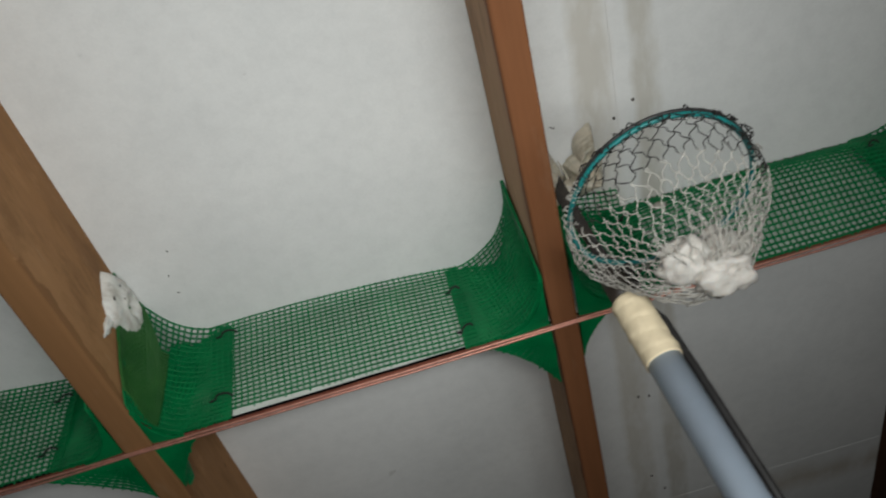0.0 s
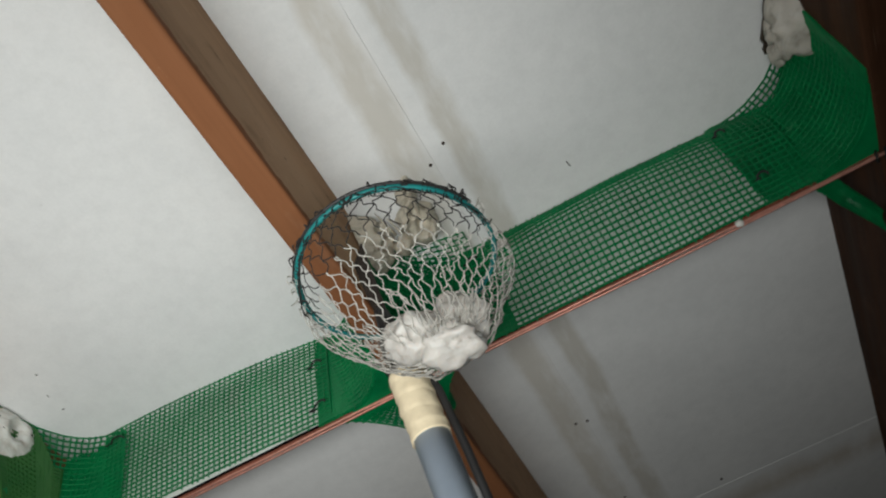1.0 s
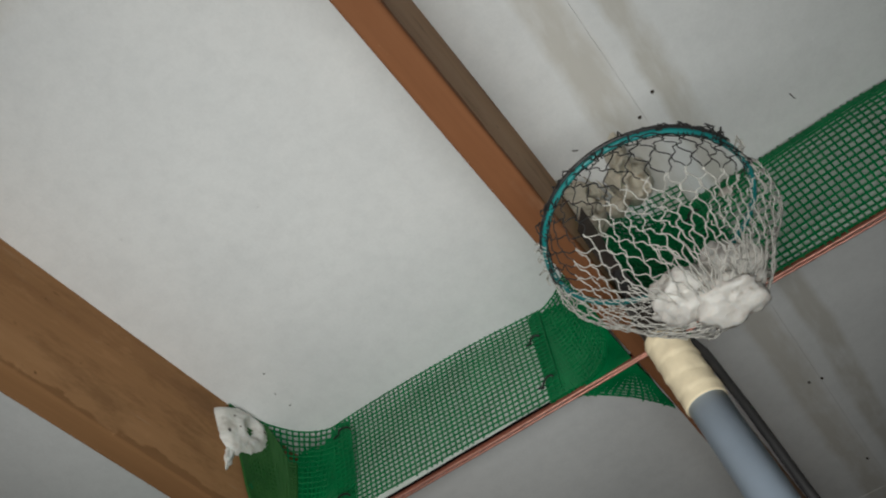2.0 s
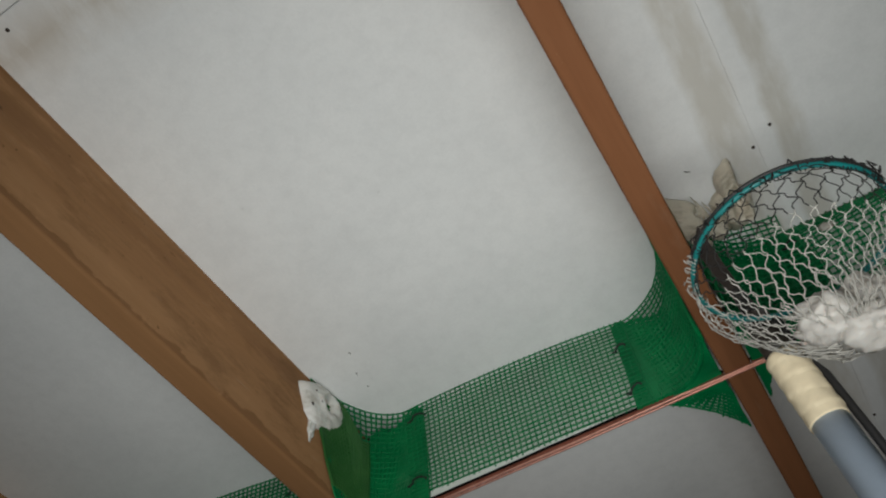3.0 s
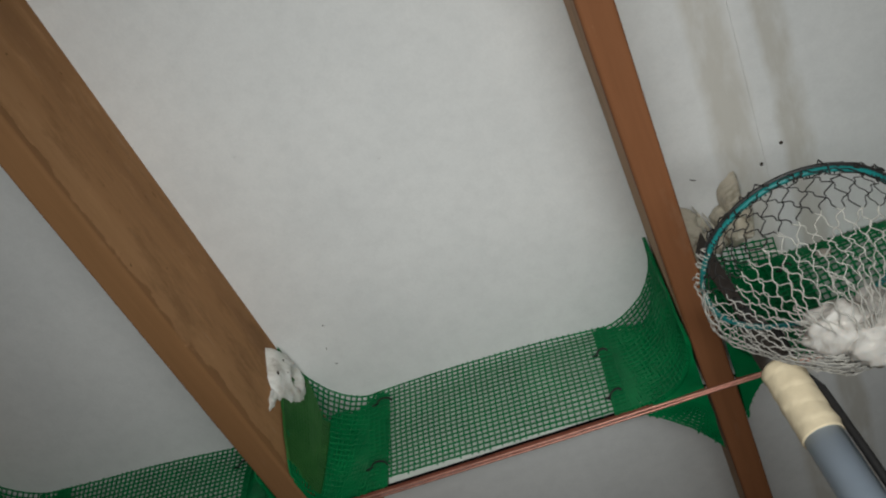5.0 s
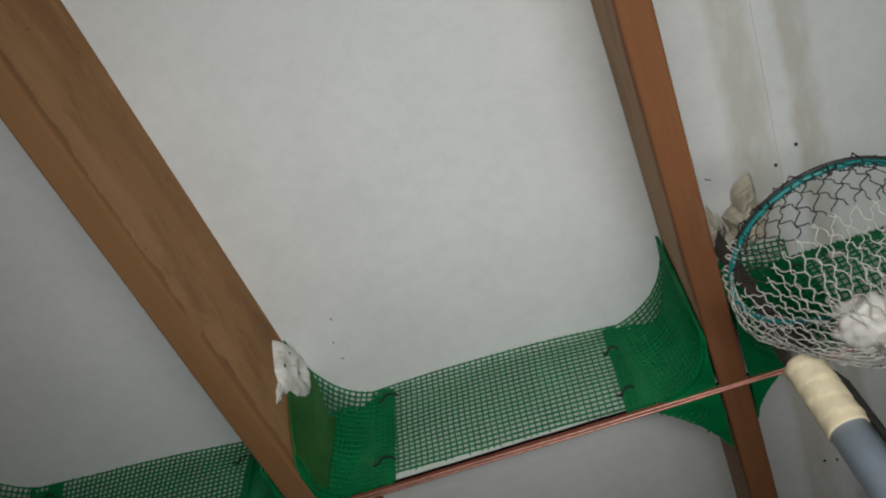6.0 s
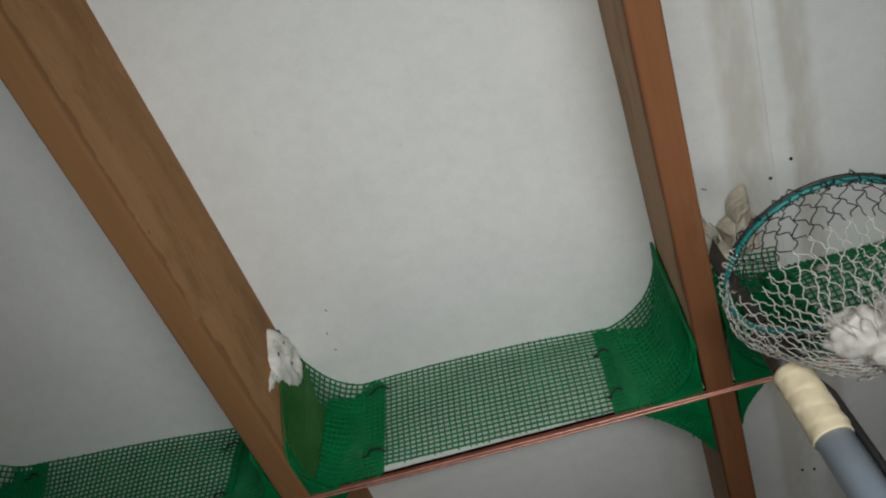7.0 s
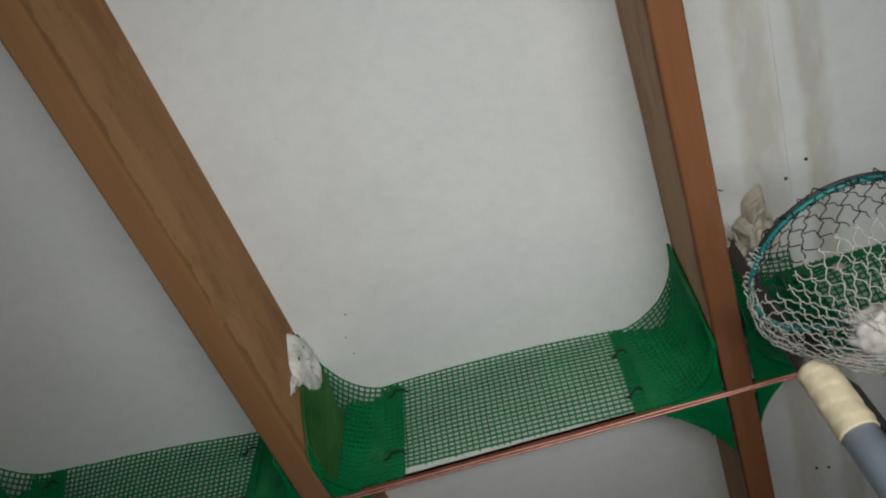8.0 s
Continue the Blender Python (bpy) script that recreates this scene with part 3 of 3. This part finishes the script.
bm = shell_nest((-0.308, 0, ZB), (0, 1, 0), (0, 0, 1), (1, 0, 0),
                [(-0.107, 0.083), (-0.094, 0.0915), (-0.074, 0.0928), (-0.052, 0.0925), (-0.045, 0.087), (-0.048, 0.073), (-0.060, 0.060), (-0.073, 0.053), (-0.085, 0.050), (-0.095, 0.057), (-0.102, 0.069)], 0.0088, 5.2, (0.12, 0.14), 0.68, 0.70, 0.5, 0.12)
join(bm, lump((-0.3072, -0.0845, ZB + 0.047), (0.0018, 0.0042, 0.011), 4.4, 0.55, cuts=4))
nest = thing("bird_nest", "small white crusty nest cup stuck on plank and netting", "nest", bm, NEST_WHITE, "nests", smooth=True)
skin = [v.co.copy() for v in nest.data.vertices]
# flattened dark spots put on the skin as the shade inside small holes
for y, z, r in ((-0.092, 0.079, 0.0013), (-0.093, 0.063, 0.0017), (-0.060, 0.082, 0.0016), (-0.086, 0.071, 0.0008)):
    at = min(skin, key=lambda c: (c.y - y) ** 2 + (c.z - ZB - z) ** 2)
    bm = bmesh.new()
    bmesh.ops.create_icosphere(bm, subdivisions=2, radius=r, matrix=Matrix.Translation(at) @ Matrix.Diagonal((0.35, 1, 1, 1)))
    part("dark_hole", bm, SCREW, nest, "flat dark spot standing in for the shade in a hole")


# the beige nest, half torn away from the plank by the blade
bm = shell_nest((0, 0, ZC - 0.002), (1, 0, 0), (0, 1, 0), (0, 0, -1),
                [(0.048, -0.066), (0.057, -0.080), (0.063, -0.098), (0.072, -0.104), (0.074, -0.090), (0.071, -0.078), (0.078, -0.062), (0.073, -0.046), (0.059, -0.038), (0.051, -0.050)], 0.014, 8.3, (0.2, 0.35), 0.6, 0.2)
join(bm, shell_nest((0.0222, 0, ZB), (0, 1, 0), (0, 0, 1), (1, 0, 0), [(-0.100, 0.084), (-0.070, 0.090), (-0.044, 0.088), (-0.050, 0.066), (-0.070, 0.052), (-0.086, 0.066)], 0.012, 3.1, (0.0, 0.2), 0.6, 0.2))
for k, (x, y, z, sx, sy, sz) in enumerate(((0.034, -0.064, 0.083, 0.007, 0.006, 0.005), (0.046, -0.056, 0.081, 0.007, 0.008, 0.006), (0.039, -0.074, 0.087, 0.004, 0.006, 0.003))):
    join(bm, lump((x, y, ZB + z), (sx, sy, sz), 2.2 + 1.7 * k, 0.5, cuts=3))
for k in range(4):
    x, y = 0.030 + 0.0055 * k, -0.070 + 0.006 * math.sin(k * 2.3)
    tip = Vector((x + 0.004 * math.sin(k * 1.9), y - 0.012 - 0.004 * math.sin(k * 3.1), ZC - 0.004))
    root = Vector((x + 0.003, y + 0.010, ZC - 0.010))
    join(bm, tube(bmesh.new(), [root, (root + tip) / 2 + Vector((0.001, 0, -0.002)), tip], [0.0016, 0.0010, 0.0003], 6))
thing("bird_nest", "beige feather-streaked nest torn loose beside the reddish plank", "nest", bm, NEST_BEIGE, "nests", smooth=True)

bm = plate_nest(0.364, [(-0.118, 0.083), (-0.050, 0.090), (-0.056, 0.055)], -0.025, 5.9)
for k, (y, z, x) in enumerate(((-0.056, 0.080, 0.347), (-0.070, 0.082, 0.349), (-0.062, 0.072, 0.349), (-0.084, 0.082, 0.353), (-0.098, 0.082, 0.357))):
    join(bm, lump((x, y, ZB + z), (0.006, 0.009, 0.008), 1.3 * k + 0.7, 0.5, cuts=3))
thing("bird_nest", "grey-white cup nest stuck against the dark plank", "nest", bm, NEST_GREY, "nests", smooth=True)
nest = bpy.data.objects["bird_nest.002"]
# uneven dark tube in place of the shaded gap beside the nest's rim
rim = [(0.3435 + 0.016 * (k / 14) ** 1.5 + wobble((k, 1, 1), 0.7, 0.0015).x, -0.052 - 0.056 * k / 14, ZB + 0.0915 + wobble((k, 2, 1), 0.7, 0.0015).z) for k in range(15)]
part("dark_rim", tube(bmesh.new(), rim, [0.0012 + 0.0012 * abs(math.sin(k * 1.7)) for k in range(15)], 6), SCREW, nest, "dark strip standing in for the shaded gap at the rim", True)


# ---- droppings ----
thing("bird_dropping", "pale thin dropping smeared on the green netting", "dropping", lump((0.112, -0.030, ZB + 0.064), (0.005, 0.0010, 0.004), 3.4, 0.5, cuts=3), NEST_GREY, "droppings", smooth=True)
thing("bird_dropping", "small white dropping stuck on the copper wire", "dropping", lump((0.262, -0.002, ZB - 0.003), (0.003, 0.0025, 0.003), 6.1, 0.3, cuts=2), NEST_WHITE, "droppings", smooth=True)
thing("bird_dropping", "greyish dropping smeared in the netting corner by the plank", "dropping", lump((0.027, -0.026, ZB + 0.020), (0.003, 0.005, 0.006), 7.7, 0.4, cuts=3), NEST_GREY, "droppings", smooth=True)


# ---- screws ----
for x, y in ((0.109, -0.110), (0.093, -0.099), (0.086, 0.223), (0.097, 0.226), (-0.291, -0.456), (-0.286, -0.440), (0.104, 0.39), (0.19, 0.402), (0.0905, 0.36)):
    bm = bmesh.new()
    bmesh.ops.create_cone(bm, cap_ends=True, segments=12, radius1=0.0009, radius2=0.0014, depth=0.0012)
    thing("screw", "small dark rusty screw head in the ceiling", "screw", bm, SCREW, "ceiling screws", at=(x, y, ZC - 0.0006))
for x, y, r, size in ((0.043, -0.108, 0.4, 1.0), (0.183, -0.048, 1.2, 1.0), (-0.262, -0.101, 0.9, 0.35), (-0.270, -0.079, 2.0, 0.3), (-0.271, -0.061, 0.2, 0.4)):
    bm = tube(bmesh.new(), [(x, y, ZC - 0.0006), (x + size * 0.002 * math.cos(r), y + size * 0.004 * math.sin(r), ZC - 0.0007), (x + size * 0.004 * math.cos(r), y + size * 0.006 * math.sin(r), ZC - 0.0006)], 0.0004, 6)
    thing("debris_fleck", "tiny dark fleck of straw stuck to the ceiling", "fleck", bm, SCREW, "flecks")


# ---- the harvesting pole with scraper and net ----
A = Vector((0.0373, -0.078, ZB - 0.0758))        # upper end of the tape
AX = Vector((0.0042, 0.0110, -0.0465)).normalized()   # down the pole
tool = thing("nest_harvesting_pole", "grey plastic pole with taped scraper blade and small net bag", "pole")
side = AX.cross(Vector((0, 1, 0))).normalized()
front = AX.cross(side)


def along(d, s=0.0, f=0.0):
    return A + AX * d + side * s + front * f


part("pipe", tube(bmesh.new(), [along(0.040), along(0.3), along(0.9), along((A.z - 0.004) / -AX.z)], 0.0103, 32), POLE, tool, "grey-blue plastic pipe", True)
pts, rad = [], []
for k in range(41):
    pts.append(along(0.046 * k / 40))
    rad.append((0.0112 + 0.0003 * noise.noise(Vector((k * 0.21, 2.0, 0)))) * (0.86 if k == 0 else 0.96 if k == 1 else 1))
bm = tube(bmesh.new(), pts, rad, 48)
for v in bm.verts:
    d = (v.co - A).dot(AX)
    out_way = (v.co - A - AX * d).normalized()
    turn = math.atan2(out_way.dot(front), out_way.dot(side))
    ridge = (d * 95 + turn / (2 * math.pi) + 0.12 * noise.noise(v.co * 70)) % 1.0
    v.co += out_way * (0.0005 * noise.noise(v.co * 160) + 0.0006 * (ridge - 0.5))
part("tape_wrap", bm, TAPE, tool, "wrinkled cream cloth tape", True)
part("sleeve", tube(bmesh.new(), [along(0.004), along(-0.012), along(-0.026), along(-0.030), along(-0.032)], [0.0090, 0.0092, 0.0086, 0.0078, 0.0060], 24), SLEEVE, tool, "dark brown rubber sleeve", True)
part("ferrule", tube(bmesh.new(), [along(-0.030), along(-0.038), along(-0.050), along(-0.053)], [0.0068, 0.0064, 0.0050, 0.0034], 20, flat=0.6), RUBBER, tool, "black blade holder", True)
bm = bmesh.new()
out = [(-0.046, -0.0036), (-0.056, -0.0046), (-0.078, -0.0056), (-0.098, -0.0058), (-0.112, 0.0036), (-0.113, 0.0046), (-0.080, 0.0040), (-0.056, 0.0036), (-0.046, 0.0034)]
lo, hi = [bm.verts.new(along(d, s, -0.0005)) for d, s in out], [bm.verts.new(along(d, s, 0.0005)) for d, s in out]
bm.faces.new(lo), bm.faces.new(hi[::-1])
for k in range(len(out)):
    bm.faces.new((lo[k], hi[k], hi[(k + 1) % len(out)], lo[(k + 1) % len(out)]))
bmesh.ops.recalc_face_normals(bm, faces=bm.faces[:])
bmesh.ops.bevel(bm, geom=bm.edges[:], offset=0.0002, segments=1, affect="EDGES")
part("blade", bm, STEEL, tool, "dark steel scraper blade with a slanting tip")
for d in (-0.044, -0.036):
    bm = bmesh.new()
    bmesh.ops.create_icosphere(bm, subdivisions=2, radius=0.0018, matrix=Matrix.Translation(along(d, 0.0005, 0.0036)))
    part("rivet", bm, STEEL, tool)

HOOP, HR = Vector((0.066, -0.140, ZB - 0.067)), 0.0535
TILT = Matrix.Rotation(radians(9), 3, "X")


def on_hoop(a, r=1.0, dz=0.0):
    return HOOP + TILT @ Vector((HR * r * math.cos(a), HR * r * math.sin(a), 0)) + Vector((0, 0, dz))


ring = [on_hoop(2 * math.pi * k / 64, 1 + 0.02 * math.sin(3 * k * 0.098)) for k in range(65)]
part("hoop", tube(bmesh.new(), ring, 0.0016, 8, False), TEAL, tool, "teal plastic-coated wire hoop", True)
part("hoop_lining", tube(bmesh.new(), [p + Vector((0, 0, 0.0018)) + (p - HOOP) * 0.03 for p in ring[36:62]], 0.0011, 6), RUBBER, tool, "black cord along the hoop", True)
foot = on_hoop(math.atan2(A.y - HOOP.y, A.x - HOOP.x))
part("hoop_rod", tube(bmesh.new(), [foot, along(0.004, 0.010, -0.006), along(0.020, 0.0135, -0.002), along(0.06, 0.0145, -0.003), along(0.6, 0.0150, -0.003)],
                      0.0024, 10), RUBBER, tool, "black rod bound beside the pipe", True)

# net bag of knotted cord: two families of slanting cords
DEEP, TIP = 0.050, Vector((0.006, 0.026, 0))


def bag(a, s):
    """The bag's skin: a round the hoop, s from the hoop (0) to its bottom (1)."""
    r = math.cos(min(1.0, s) * math.pi / 2 * 0.97) ** 0.58 * (1 + 0.10 * math.sin(math.pi * min(1.0, s * 2.2)))
    p = on_hoop(a, r * (1 + 0.04 * math.sin(3 * a)), -DEEP * s) + TIP * s
    return p + wobble((a * 2.2 + s, s * 3, 0.4), 1.0, 0.006 * s) + wobble((math.cos(a) * 9, math.sin(a) * 9, s * 13), 1.0, 0.0013)


pale, black = bmesh.new(), bmesh.new()
COUNT = 34
for way in (1, -1):
    for i in range(COUNT):
        runs, last = [], None
        for k in range(61):
            s = k / 60
            zig = 0.022 * math.sin(s * 88 + i)
            p = bag(2 * math.pi * i / COUNT + way * (s * 1.2 + zig), s)
            is_black = p.y < HOOP.y - 0.008 and s < 0.36
            if is_black != last:
                if runs:
                    runs[-1][1].append(p)
                runs.append((is_black, []))
                last = is_black
            runs[-1][1].append(p)
        for is_black, pts in runs:
            if len(pts) > 1:
                tube(black if is_black else pale, pts, 0.00034, 4, False)
rng = random.Random(3)
for i in range(22):
    a, s = rng.uniform(0, 2 * math.pi), rng.uniform(0.6, 0.95)
    pts = []
    for k in range(12):
        pts.append(bag(a, s) + wobble((i * 3.1, k * 0.5, 2), 1.0, 0.003))
        a += rng.uniform(-0.12, 0.14)
        s = min(0.99, max(0.45, s + rng.uniform(-0.05, 0.06)))
    tube(pale, pts, 0.00034, 4, False)
part("net_bag", pale, CORD, tool, "sagging off-white knotted cord net", True)["kind"] = "stuff"
part("upper_net", black, DARK_CORD, tool, "dark knotted cord at the net's rim", True)["kind"] = "stuff"
rng = random.Random(8)
pale, black = bmesh.new(), bmesh.new()
for i in range(110):
    a = 2 * math.pi * (i + rng.uniform(-0.4, 0.4)) / 110
    sway, far = rng.uniform(-0.10, 0.10), rng.uniform(1.02, 1.09)
    pts = [on_hoop(a, 0.98, -0.002), on_hoop(a + sway * 0.3, (1 + far) / 2 + 0.01, 0.002), on_hoop(a + sway * 0.9, far, rng.uniform(-0.002, 0.004)),
           on_hoop(a + sway * 1.5, far - rng.uniform(-0.02, 0.03), rng.uniform(-0.005, 0.003))]
    tube(black if -2.6 < math.atan2(math.sin(a), math.cos(a)) < -0.3 else pale, pts, 0.00045, 4, False)
part("cord_fringe", black, DARK_CORD, tool, "frayed dark cord ends knotted over the hoop")["kind"] = "stuff"
part("pale_fringe", pale, CORD, tool, "frayed pale cord ends knotted over the hoop")["kind"] = "stuff"

bag_mid = HOOP + TIP + Vector((0.002, -0.004, -0.032))
for off, size, seed in (((0.010, 0.004, 0.0), (0.017, 0.015, 0.014), 2.5), ((-0.012, -0.006, -0.008), (0.015, 0.013, 0.011), 7.7), ((0.004, 0.002, -0.018), (0.016, 0.014, 0.009), 9.1)):
    thing("loose_nest", "crumpled white nest lying in the net bag", "nest", lump(bag_mid + Vector(off), size, seed, 0.30, [((0.2, -0.5, -0.5), 0.35, 0.4)]), NEST_LOOSE, "nests in the bag", smooth=True)
